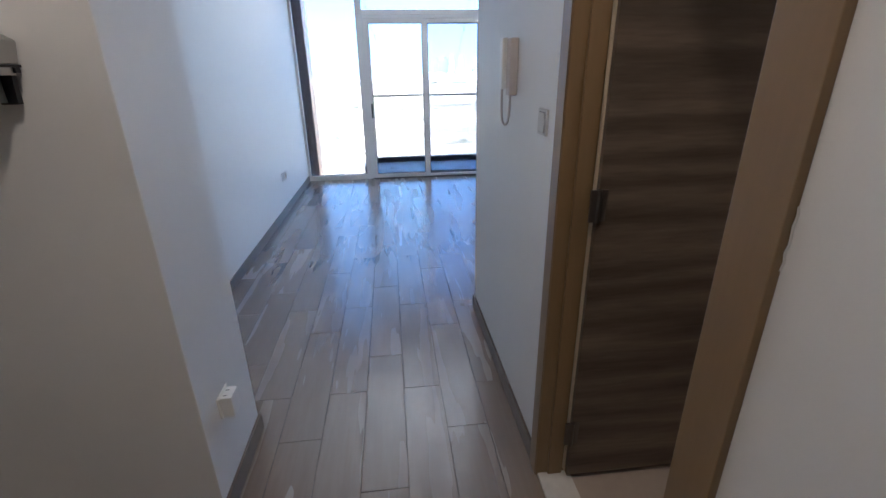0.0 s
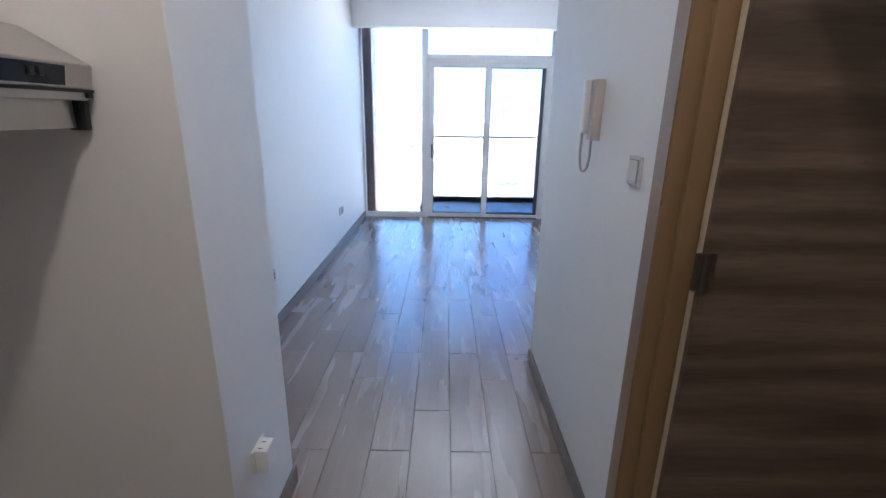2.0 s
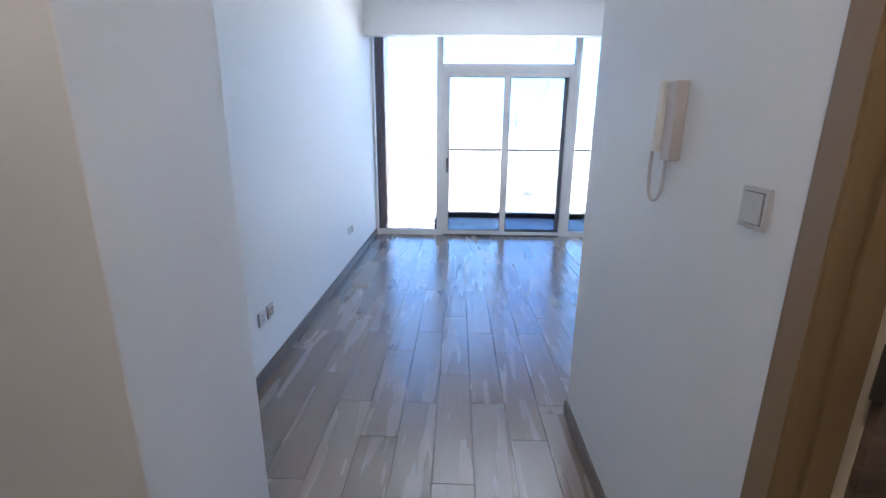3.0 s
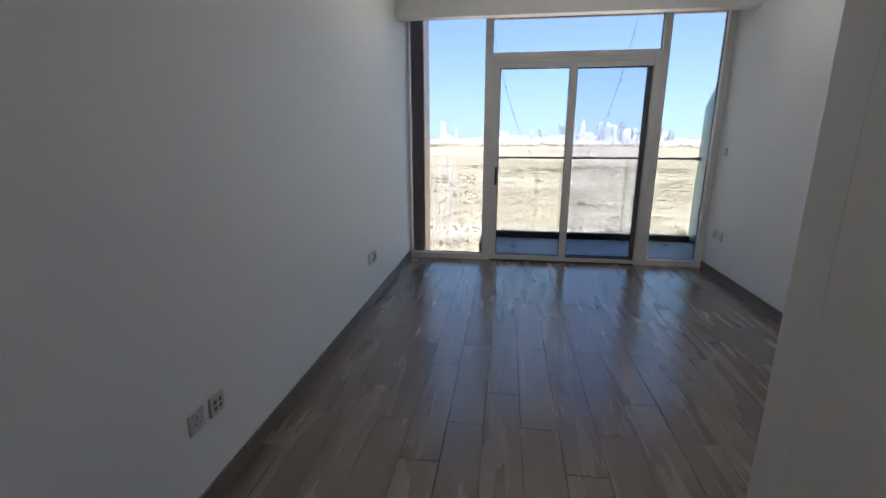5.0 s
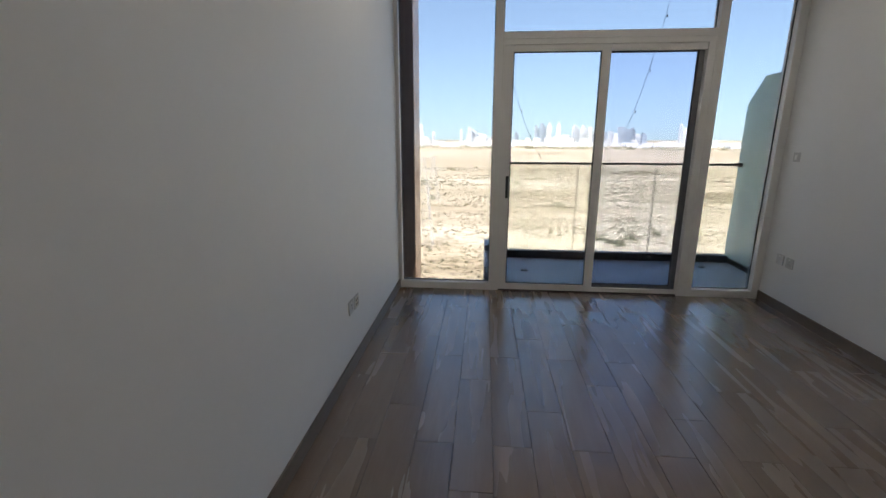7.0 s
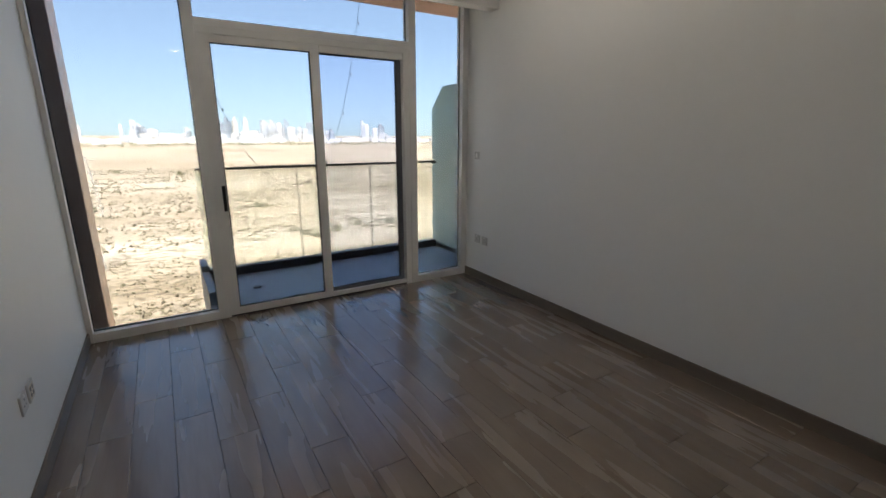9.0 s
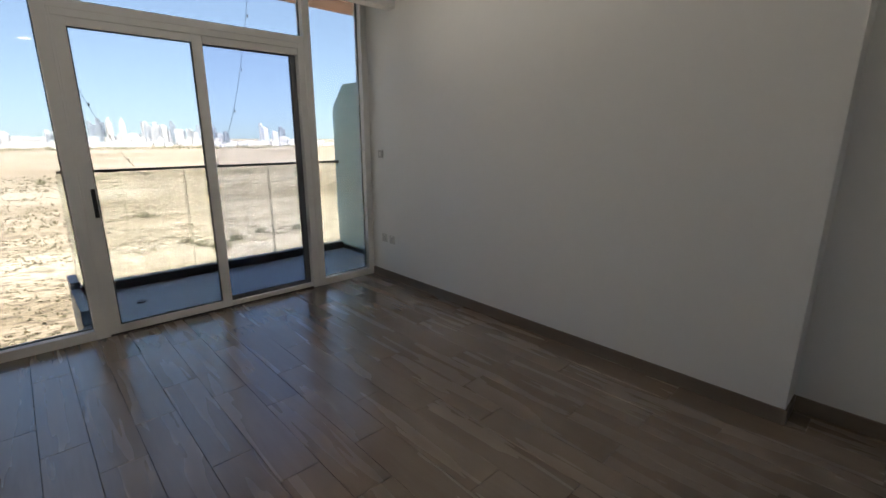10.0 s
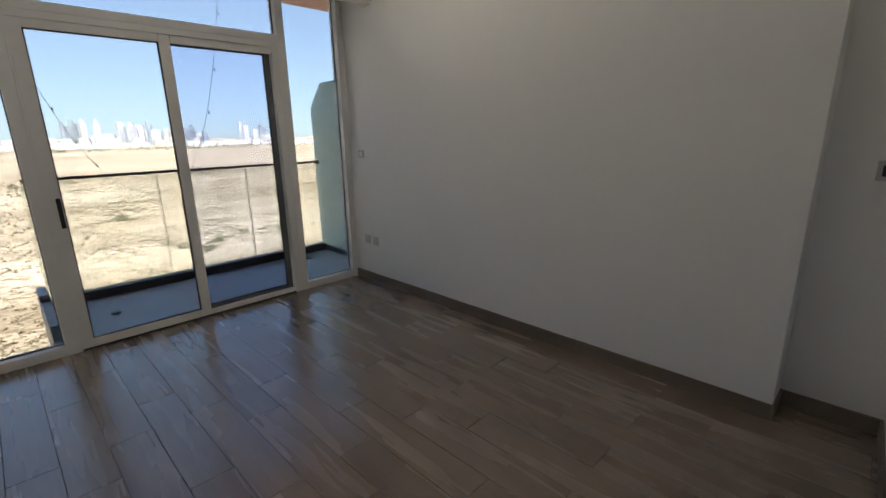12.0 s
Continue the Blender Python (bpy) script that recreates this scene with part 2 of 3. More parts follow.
# ---- building blocks ----
def box(bm, x0, x1, y0, y1, z0, z1, bevel=0.0):
    vs = [bm.verts.new((x, y, z)) for x in (x0, x1) for y in (y0, y1) for z in (z0, z1)]
    fs = [bm.faces.new([vs[i] for i in f]) for f in ((0, 1, 3, 2), (4, 6, 7, 5), (0, 4, 5, 1), (2, 3, 7, 6), (0, 2, 6, 4), (1, 5, 7, 3))]
    if bevel:
        es = {e for f in fs for e in f.edges}
        bmesh.ops.bevel(bm, geom=list(es), offset=bevel, segments=2, profile=0.6, affect="EDGES")
    return bm


def boxes(*rows, bevel=0.0):
    bm = bmesh.new()
    for r in rows:
        box(bm, *r, bevel=bevel)
    return bm


def prism(points, axis, a0, a1, bevel=0.0):
    """A solid from an outline (two coordinates) drawn out along an axis."""
    bm = bmesh.new()
    put = {"x": lambda p, a: (a, p[0], p[1]), "y": lambda p, a: (p[0], a, p[1]), "z": lambda p, a: (p[0], p[1], a)}[axis]
    lo, hi = [bm.verts.new(put(p, a0)) for p in points], [bm.verts.new(put(p, a1)) for p in points]
    bm.faces.new(lo), bm.faces.new(hi[::-1])
    k = len(points)
    for i in range(k):
        bm.faces.new((lo[i], hi[i], hi[(i + 1) % k], lo[(i + 1) % k]))
    bmesh.ops.recalc_face_normals(bm, faces=bm.faces)
    if bevel:
        bmesh.ops.bevel(bm, geom=list(bm.edges), offset=bevel, segments=2, profile=0.6, affect="EDGES")
    return bm


def disc(bm, x, y, z, r, depth, axis="z", seg=16):
    turn = {"z": pose(x, y, z), "x": pose(x, y, z, 0, 90), "y": pose(x, y, z, 90)}[axis]
    bmesh.ops.create_cone(bm, cap_ends=True, segments=seg, radius1=r, radius2=r, depth=depth, matrix=turn)
    return bm


def tube(points, radius, sides=6):
    """A round bar along a line of points."""
    bm = bmesh.new()
    rings = []
    for i, p in enumerate(points):
        d = (Vector(points[min(i + 1, len(points) - 1)]) - Vector(points[max(i - 1, 0)])).normalized()
        u = d.cross(Vector((0.31, 0.17, 0.93))).normalized()
        v = d.cross(u)
        rings.append([bm.verts.new(Vector(p) + radius * (math.cos(k * math.tau / sides) * u + math.sin(k * math.tau / sides) * v)) for k in range(sides)])
    for r, q in zip(rings, rings[1:]):
        for k in range(sides):
            bm.faces.new((r[k], r[(k + 1) % sides], q[(k + 1) % sides], q[k]))
    bm.faces.new(rings[0][::-1]), bm.faces.new(rings[-1])
    return bm


def part(name, bm, material, parent=None, label=""):
    bmesh.ops.recalc_face_normals(bm, faces=bm.faces)
    me = bpy.data.meshes.new(name)
    bm.to_mesh(me)
    bm.free()
    me.materials.append(material)
    ob = new(name, me)
    ob.parent = parent
    if label:
        ob["label"] = label
    return ob


def setting(name, bm, material, label="", category=""):
    return tagged(part(name, bm, material), label, category, kind="structure")


def thing(name, x, y, z, label, category, group=""):
    ob = new(name)
    ob.location = (x, y, z)
    return tagged(ob, label, category, group)


# ---- plan (metres) ----
XL, XR, XR2 = -1.228, 2.130, 2.345      # living room: left wall, right wall, set-back of the right wall
YW, YB, YJ = 9.26, 5.148, 5.565         # window wall, alcove back wall, jog of the right wall
XH, YH = 0.556, 5.09                  # hall wall and its end
XP, YP0, YP1 = -0.635, 3.60, 4.06       # stub wall between kitchen and living room
XK, Y0 = -1.37, 0.5                    # kitchen back wall, entrance wall
YD0, YD1 = 2.949, 3.652               # bathroom doorway
ZC, ZS, ZB = 3.05, 2.78, 2.58                   # ceiling, window head, drop beam before the window
T = 0.2

# ---- structure ----
setting("floor", boxes((XK - T, XH + 0.002, Y0 - T, YH - 0.02, -0.25, -0.004), (XL - T, XR2 + T, YH - 0.02, YW + 0.12, -0.25, -0.004)), GROUT, "dark joints under wood-look floor planks", "floor")
setting("wall_left", boxes((XL - T, XL, YP1, YW + 0.14, 0, ZC)), PAINT, "plain white painted living room wall", "wall")
setting("wall_kitchen_end", boxes((XK - T, XP, YP0, YP1, 0, ZC), bevel=0.004), PAINT, "white painted stub wall beside the kitchen", "wall")
setting("wall_kitchen_back", boxes((XK - T, XK, Y0, YP0, 0, ZC)), PAINT, "white painted kitchen wall", "wall")
setting("wall_entrance", boxes((XK - T, XH + 0.13, Y0 - T, Y0, 0, ZC)), PAINT, "plain white entrance wall", "wall")
setting("wall_hall", boxes((XH, XH + 0.13, Y0, YD0 - 0.067, 0, ZC), (XH, XH + 0.13, YD0 - 0.067, YD1 + 0.063, 2.13, ZC), (XH, XH + 0.13, YD1 + 0.063, YH - 0.12, 0, ZC)), PAINT, "white painted hall wall with a doorway", "wall")
setting("wall_alcove", prism([(XH, YH - 0.12), (XR2 + T, YH - 0.12), (XR2 + T, YB), (XR2, YB), (XH, YH)], "z", 0, ZC, 0.004), PAINT, "white painted wall end of the alcove", "wall")
setting("wall_right", boxes((XR, XR2 + T, YJ, YW + 0.14, 0, ZC), bevel=0.004), PAINT, "plain white painted living room wall", "wall")
setting("wall_right_recess", boxes((XR2, XR2 + T, YB, YJ, 0, ZC)), PAINT, "set-back white wall with a thermostat", "wall")
setting("ceiling", boxes((XK - T, XR2 + T, Y0 - T, YW + 0.14, ZC, ZC + 0.3)), CEIL, "plain white ceiling", "ceiling")
setting("ceiling_bulkhead", boxes((XL, XR, 8.80, 8.92, ZB, ZC), bevel=0.003), CEIL, "white drop beam hiding a curtain recess at the window", "ceiling")
setting("wall_window_head", boxes((XL, XR, YW, YW + 0.14, ZS, ZC)), PAINT, "white wall strip above the window", "wall")
setting("wall_bathroom", boxes((XH + 0.13, 2.4, 1.7, 1.8, 0, ZC), (2.3, 2.4, 1.8, YH - 0.12, 0, ZC)), BATHTILE, "tiled bathroom wall beyond the door", "wall")
setting("floor_bathroom", boxes((XH + 0.12, 2.4, 1.7, YH - 0.12, -0.25, 0.006)), BATHTILE, "brown bathroom floor tiles", "floor")

# skirting boards, each run a board with a rounded top
HB, TB = 0.088, 0.012


def skirting(x0, x1, y0, y1):
    setting("baseboard", boxes((x0, x1, y0, y1, 0.001, HB), bevel=0.0025), SKIRT, "wood-look tile skirting board", "baseboard")


skirting(XL, XL + TB, YP1 + TB, YW)
skirting(XL, XP + TB, YP1, YP1 + TB)
skirting(XP, XP + TB, YP0, YP1)
skirting(XH - TB, XH, YD1 + 0.069, YH + TB)
skirting(XH - TB, XH, Y0, YD0 - 0.102)
setting("baseboard", prism([(XH, YH), (XR2, YB), (XR2, YB + TB), (XH, YH + TB)], "z", 0.001, HB, 0.0025), SKIRT, "wood-look tile skirting board", "baseboard")
skirting(XR2 - TB, XR2, YB + TB, YJ - TB)
skirting(XR - TB, XR2, YJ - TB, YJ)
skirting(XR - TB, XR, YJ, YW)

# ---- window wall ----
window = tagged(new("window_1"), "floor-to-ceiling white aluminium window with fixed panes", "window", kind="structure")
XM1, XM2 = (-0.352, -0.279), (1.462, 1.532)
for x0, x1 in ((XL, -1.195), XM1, XM2, (2.062, XR)):
    part("window_frame", boxes((x0, x1, YW, YW + 0.11, 0.002, ZS), bevel=0.003), FRAME, window)
for x0, x1 in ((-1.195, XM1[0]), (XM2[1], 2.062)):
    part("window_sill", boxes((x0, x1, YW + 0.002, YW + 0.11, 0.002, 0.072), bevel=0.003), FRAME, window)
    part("window_frame", boxes((x0, x1, YW + 0.02, YW + 0.11, ZS - 0.02, ZS)), FRAME, window)
part("transom", boxes((XM1[1], XM2[0], YW + 0.002, YW + 0.11, 2.262, 2.32), bevel=0.003), FRAME, window)
part("window_frame", boxes((XM1[1], XM2[0], YW + 0.02, YW + 0.11, ZS - 0.02, ZS)), FRAME, window)
for x0, x1, z0, z1 in ((-1.195, XM1[0], 0.072, ZS - 0.02), (XM2[1], 2.062, 0.072, ZS - 0.02), (XM1[1], XM2[0], 2.32, ZS - 0.02)):
    g = 0.006
    part("gasket", boxes((x0, x1, YW + 0.06, YW + 0.072, z0, z0 + g), (x0, x1, YW + 0.06, YW + 0.072, z1 - g, z1), (x0, x0 + g, YW + 0.06, YW + 0.072, z0 + g, z1 - g), (x1 - g, x1, YW + 0.06, YW + 0.072, z0 + g, z1 - g)), GASKET, window)
    p = part("pane", boxes((x0 + g, x1 - g, YW + 0.063, YW + 0.069, z0 + g, z1 - g)), PANE, window)
    p.visible_shadow = False

sliding = tagged(new("door_1"), "white aluminium sliding balcony door with two glass sashes, closed", "door", kind="structure")
part("door_frame", boxes((XM1[1], -0.262, YW + 0.004, YW + 0.11, 0.002, 2.262), bevel=0.002), FRAME, sliding)
part("door_frame", boxes((1.402, XM2[0], YW + 0.004, YW + 0.11, 0.002, 2.262), bevel=0.002), FRAME, sliding)
part("door_frame", boxes((-0.262, 1.402, YW + 0.004, YW + 0.11, 2.215, 2.262), bevel=0.002), FRAME, sliding)
part("track_cover", boxes((0.627, 1.400, YW + 0.012, YW + 0.05, 2.162, 2.214), bevel=0.002), FRAME, sliding)
part("track_cover", boxes((0.627, 1.400, YW + 0.012, YW + 0.05, 0.015, 0.052), bevel=0.002), FRAME, sliding)
part("door_track", boxes((-0.262, 1.402, YW + 0.015, YW + 0.11, 0.002, 0.014)), GASKET, sliding)


def sash(x0, x1, y0, y1, left, right, frame_mat, pane_mat, z0=0.014, z1=2.215):
    s = part("sash", boxes((x0, x0 + left, y0, y1, z0, z1), (x1 - right, x1, y0, y1, z0, z1), (x0 + left, x1 - right, y0, y1, z0, z0 + 0.06), (x0 + left, x1 - right, y0, y1, z1 - 0.055, z1), bevel=0.002), frame_mat, sliding)
    a0, a1, b0, b1, g, ym = x0 + left, x1 - right, z0 + 0.06, z1 - 0.055, 0.008, (y0 + y1) / 2
    part("gasket", boxes((a0, a1, ym - 0.008, ym + 0.008, b0, b0 + g), (a0, a1, ym - 0.008, ym + 0.008, b1 - g, b1), (a0, a0 + g, ym - 0.008, ym + 0.008, b0 + g, b1 - g), (a1 - g, a1, ym - 0.008, ym + 0.008, b0 + g, b1 - g)), GASKET, s)
    p = part("pane", boxes((a0 + g, a1 - g, ym - 0.003, ym + 0.003, b0 + g, b1 - g)), pane_mat, s)
    p.visible_shadow = False
    return s


inner = sash(-0.262, 0.625, YW + 0.012, YW + 0.05, 0.072, 0.075, FRAME, PANE)
outer = sash(0.56, 1.401, YW + 0.062, YW + 0.10, 0.07, 0.045, SASHDARK, PANE_TINT)
part("handle", boxes((-0.222, -0.196, YW + 0.001, YW + 0.012, 0.90, 1.105), bevel=0.005), BLACKPL, inner, "black recessed pull handle")

# ---- balcony ----
YG = 10.40
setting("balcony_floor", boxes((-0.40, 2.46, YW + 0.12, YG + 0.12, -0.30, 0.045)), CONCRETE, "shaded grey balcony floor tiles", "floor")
setting("balcony_kerb", boxes((-0.33, 2.40, YG - 0.04, YG + 0.06, 0.045, 0.13), bevel=0.004), KERB, "dark metal channel of the glass balustrade", "kerb")
setting("balcony_side_kerb", boxes((-0.40, -0.33, YW + 0.25, YG + 0.12, 0.045, 0.165), (-0.40, -0.33, YG - 0.2, YG + 0.12, 0.165, 0.225), bevel=0.004), CONCRETE, "grey concrete upstand at the balcony end", "kerb")
setting("balcony_soffit", boxes((-0.40, 3.2, YW + 0.20, 10.55, 2.93, 3.2)), SOFFITBROWN, "brown underside of the balcony above", "ceiling")
setting("facade", boxes((XL - 0.5, 3.4, YW + 0.14, YW + 0.2, ZS + 0.05, 3.6), (XR + 0.01, 3.4, YW + 0.14, YW + 0.2, -0.3, ZS + 0.05), (XL - 0.5, -0.40, YW + 0.12, YW + 0.2, -1.5, -0.0)), FACADE, "rendered outer wall", "wall")
fin = thing("facade_fin", XL, 9.8, -1.0, "dark bronze and beige metal fin beside the window", "facade fin")
for nm, y0, y1, m in (("inner_panel", 9.42, 10.2, BRONZE), ("outer_panel", 10.205, 10.64, BEIGE)):
    q = part(nm, boxes((XL - 0.18, XL + 0.02, y0, y1, -1.5, 3.6), bevel=0.004), m, fin)
    q.matrix_parent_inverse = pose(-XL, -9.8, 1.0)


def under(parent, ob):
    """Keep world coordinates of a part built in place."""
    ob.matrix_parent_inverse = Matrix.Translation(parent.location).inverted()
    return ob


rail = thing("balustrade", 1.0, YG, 0.13, "frameless glass balustrade with a slim dark handrail", "balustrade")
under(rail, part("handrail", boxes((-0.33, 2.385, YG - 0.018, YG + 0.018, 1.148, 1.172), bevel=0.004), KERB, rail))
under(rail, part("end_bracket", boxes((2.36, 2.41, YG - 0.03, YG + 0.03, 1.13, 1.18), bevel=0.006), KERB, rail))
for x0, x1 in ((-0.325, 0.641), (0.653, 1.500), (1.512, 2.375)):
    q = under(rail, part("glass_panel", boxes((x0, x1, YG - 0.006, YG + 0.006, 0.131, 1.148)), FENCE_GLASS, rail))
    q.visible_shadow = False
q = under(rail, part("glass_panel", boxes((-0.34, -0.328, YW + 0.25, YG - 0.01, 0.166, 1.148)), FENCE_GLASS, rail))
q.visible_shadow = False
for x in (-0.323, 0.641, 0.655, 1.500, 1.514):
    under(rail, part("glass_edge", boxes((x - 0.002, x, YG - 0.0065, YG + 0.0065, 0.131, 1.148)), EDGEGLASS, rail, "greenish polished edge of the glass"))
screen = part("privacy_screen", prism([(YW + 0.2, 0.02), (10.48, 0.02), (10.48, 1.80), (10.225, 2.065), (YW + 0.2, 2.07)], "x", 2.415, 2.427), FROST)
tagged(screen, "frosted green-tinted glass screen with a cut corner", "glass screen")
setting("screen_channel", boxes((2.40, 2.46, YW + 0.2, YG + 0.1, 0.045, 0.10)), KERB, "dark metal foot of the glass screen", "kerb")
for x, y in ((0.04, 9.82), (2.02, 10.14)):
    d = disc(bmesh.new(), x, y, 0.05, 0.035, 0.016)
    tagged(part("floor_drain", d, KERB), "small dark round drain in the balcony floor", "drain", "balcony drains")

# string of fairy lights hanging in front of the balcony
lights = thing("string_lights", 0.6, YG + 0.1, 1.0, "sagging wire of small clear bulbs, unlit", "string lights")
pts = []
for i in range(49):
    u = i / 48
    x = -0.33 + 1.80 * u
    dx = (x - 0.62)
    z = 0.97 + (2.09 * abs(dx) ** 2.3 if dx < 0 else 2.9 * dx ** 2.5)
    pts.append((x, YG + 0.02, z))
under(lights, part("wire", tube(pts, 0.0022, 5), WIRE, lights))
for i in range(2, 48, 3):
    x, y, z = pts[i]
    q = disc(bmesh.new(), x + 0.014, y, z - 0.012, 0.007, 0.026, seg=8)
    under(lights, part("bulb", q, BULB, lights))


# ---- doorway of the bathroom ----
door = tagged(new("door_2"), "dark wood-grain door standing open, with brown casing", "door", kind="structure")
part("casing", boxes((XH - 0.016, XH, YD1 + 0.003, YD1 + 0.068, 0.001, 2.14), bevel=0.002), CASING, door)
part("casing", boxes((XH - 0.016, XH, YD0 - 0.102, YD0 - 0.003, 0.001, 2.14), bevel=0.002), CASING, door)
part("casing", boxes((XH - 0.0165, XH, YD0 - 0.102, YD1 + 0.068, 2.141, 2.215), bevel=0.002), CASING, door)
part("jamb", boxes((XH - 0.012, XH + 0.135, YD1, YD1 + 0.04, 0.001, 2.10), (XH + 0.035, XH + 0.09, YD1 - 0.012, YD1, 0.001, 2.10), bevel=0.0015), CASING, door)
part("jamb", boxes((XH - 0.012, XH + 0.135, YD0 - 0.067, YD0, 0.001, 2.10), bevel=0.0015), CASING, door)
part("jamb", boxes((XH - 0.012, XH + 0.135, YD0 - 0.06, YD1 + 0.04, 2.10, 2.138)), CASING, door)
LX, LY = XH + 0.098, YD1 - 0.045
leaf = part("leaf", boxes((LX, LX + 0.70, LY, LY + 0.04, 0.035, 2.09), bevel=0.0015), DOORWOOD, door)
part("edge_band", boxes((LX - 0.0035, LX - 0.0005, LY + 0.018, LY + 0.039, 0.036, 2.089)), EDGEBAND, leaf, "cream edge of the door leaf")
for z in (0.25, 1.14, 1.9):
    h = boxes((LX - 0.027, LX - 0.003, LY - 0.010, LY - 0.001, z - 0.05, z + 0.05), (LX - 0.002, LX + 0.027, LY - 0.0035, LY - 0.0002, z - 0.05, z + 0.05))
    disc(h, LX - 0.002, LY - 0.008, z, 0.0075, 0.104)
    for dz in (-0.034, 0.0, 0.034):
        disc(h, LX + 0.015, LY - 0.004, z + dz, 0.004, 0.002, "y", 8)
    part("hinge", h, HINGE, door, "dark steel butt hinge")
bead = []
for i in range(8):
    bead.append((XH - 0.003 + 0.0015 * math.sin(i * 2.3), YD0 - 0.1035 - 0.0016 * abs(math.sin(i * 1.7) * math.sin(i * 0.37)), 1.27 + i * 0.013))
part("sealant_bead", tube(bead, 0.0015, 5), PAINT, door, "uneven white paint bead beside the casing")
setting("threshold", boxes((XH - 0.004, XH + 0.125, YD0, YD1, -0.01, 0.012), bevel=0.003), MARBLE, "pale marble threshold", "threshold")


# ---- wall fittings ----
def wall_pose(x, y, z, facing):
    """Local +x points out of the wall; facing: 1 for a wall looking to +x, -1 to -x."""
    return pose(x, y, z, 0, 0, 0 if facing > 0 else 180)


def plate(name, m, label, category, group="", kind="socket", size=0.086):
    ob = new(name)
    ob.matrix_world = m
    tagged(ob, label, category, group)
    h = size / 2
    part("faceplate", boxes((0, 0.009, -h, h, -h, h), bevel=0.003), PLATE, ob)
    if kind == "socket":
        part("pin_holes", boxes((0.0085, 0.0097, -0.004, 0.004, 0.008, 0.018), (0.0085, 0.0097, -0.016, -0.008, -0.014, -0.008), (0.0085, 0.0097, 0.008, 0.016, -0.014, -0.008)), GREYPL, ob)
        part("rocker", boxes((0.0085, 0.0125, -0.006, 0.006, 0.024, 0.036), bevel=0.001), PLASTIC, ob)
    elif kind == "data":
        part("port", boxes((0.0085, 0.0105, -0.026, -0.006, 0.003, 0.022), (0.0085, 0.0105, 0.006, 0.026, 0.003, 0.022), (0.0085, 0.0105, -0.026, -0.006, -0.024, -0.006), (0.0085, 0.0105, 0.006, 0.026, -0.024, -0.006)), GREYPL, ob)
        part("insert", boxes((0.0085, 0.0098, -0.032, 0.032, -0.030, 0.028), bevel=0.0004), EDGEBAND, ob)
    elif kind == "switch":
        part("rocker", prism([(0.0088, -0.031), (0.0135, -0.031), (0.0115, 0.0), (0.0125, 0.031), (0.0088, 0.031)], "y", -0.030, 0.030), PLATE, ob)
        part("rocker_gap", boxes((0.0088, 0.0094, -0.0325, 0.0325, -0.0335, 0.0335)), GREYPL, ob)
    elif kind == "isolator":
        part("rocker", boxes((0.0085, 0.014, -0.012, 0.012, -0.02, 0.02), bevel=0.002), PLASTIC, ob)
    elif kind == "thermostat":
        part("display", boxes((0.0085, 0.0115, -0.025, 0.025, -0.025, 0.025), bevel=0.001), BLACKPL, ob, "black square display")
    return ob


plate("wall_socket", wall_pose(XL, 5.383, 0.40, 1), "white wall socket low on the painted wall", "socket", "wall sockets")
plate("data_outlet", wall_pose(XL, 5.505, 0.398, 1), "white outlet plate with four ports", "outlet", "data outlets", "data")
plate("wall_socket", wall_pose(XL, 7.645, 0.42, 1), "white wall socket low on the painted wall", "socket", "wall sockets")
plate("data_outlet", wall_pose(XL, 7.765, 0.415, 1), "white outlet plate with four ports", "outlet", "data outlets", "data")
plate("wall_socket", wall_pose(XR, 9.047, 0.437, -1), "white wall socket near the window", "socket", "wall sockets")
plate("wall_socket", wall_pose(XR, 8.922, 0.434, -1), "white wall socket near the window", "socket", "wall sockets")
plate("isolator_switch", wall_pose(XR, 9.08, 1.295, -1), "small white isolator switch on the wall", "switch", "", "isolator", 0.076)
plate("light_switch", wall_pose(XH, 3.865, 1.365, -1), "white rocker light switch beside the door", "switch", "light switches", "switch")
plate("light_switch", wall_pose(XH, 2.66, 1.39, -1), "white rocker light switch beside the door", "switch", "light switches", "switch")
plate("thermostat", wall_pose(XR2, 5.33, 1.288, -1), "white thermostat plate with a black display", "thermostat", "", "thermostat", 0.09)

plate("light_switch", pose(1.99, YB, 1.25, 0, 0, 90), "tall white switch plate on the alcove wall", "switch", "light switches", "switch", 0.12)

adaptor = new("plug_adaptor")
adaptor.matrix_world = wall_pose(XP, 3.765, 0.405, 1)
tagged(adaptor, "white plug-in box with a green light, on a socket", "plug adaptor")
part("faceplate", boxes((0, 0.009, -0.043, 0.055, -0.043, 0.043), bevel=0.003), PLASTIC, adaptor)
part("body", boxes((0.009, 0.05, -0.035, 0.035, -0.043, 0.043), bevel=0.004), PLASTIC, adaptor)
for y in (-0.02, 0.012):
    part("vent", boxes((0.016, 0.03, y - 0.002, y + 0.002, 0.0425, 0.0436)), GREYPL, adaptor)
part("led", disc(bmesh.new(), 0.0095, 0.047, 0.0, 0.004, 0.003, "x", 10), LED, adaptor, "small green lamp")

# intercom
phone = new("intercom_phone")
phone.matrix_world = wall_pose(XH, 4.27, 1.548, -1)
tagged(phone, "white wall intercom with a handset and cord", "intercom")
part("base", boxes((0, 0.034, -0.010, 0.048, -0.115, 0.10), bevel=0.006), PHONE_BASE, phone)
part("cradle", boxes((0, 0.018, -0.052, -0.0105, -0.085, 0.092), bevel=0.003), PLASTIC, phone)
part("handset", boxes((0.0185, 0.052, -0.056, -0.014, -0.092, 0.104), bevel=0.009), PLASTIC, phone)
part("hook", boxes((0.004, 0.022, -0.036, -0.011, -0.112, -0.0855), bevel=0.003), PLASTIC, phone)
cord = []
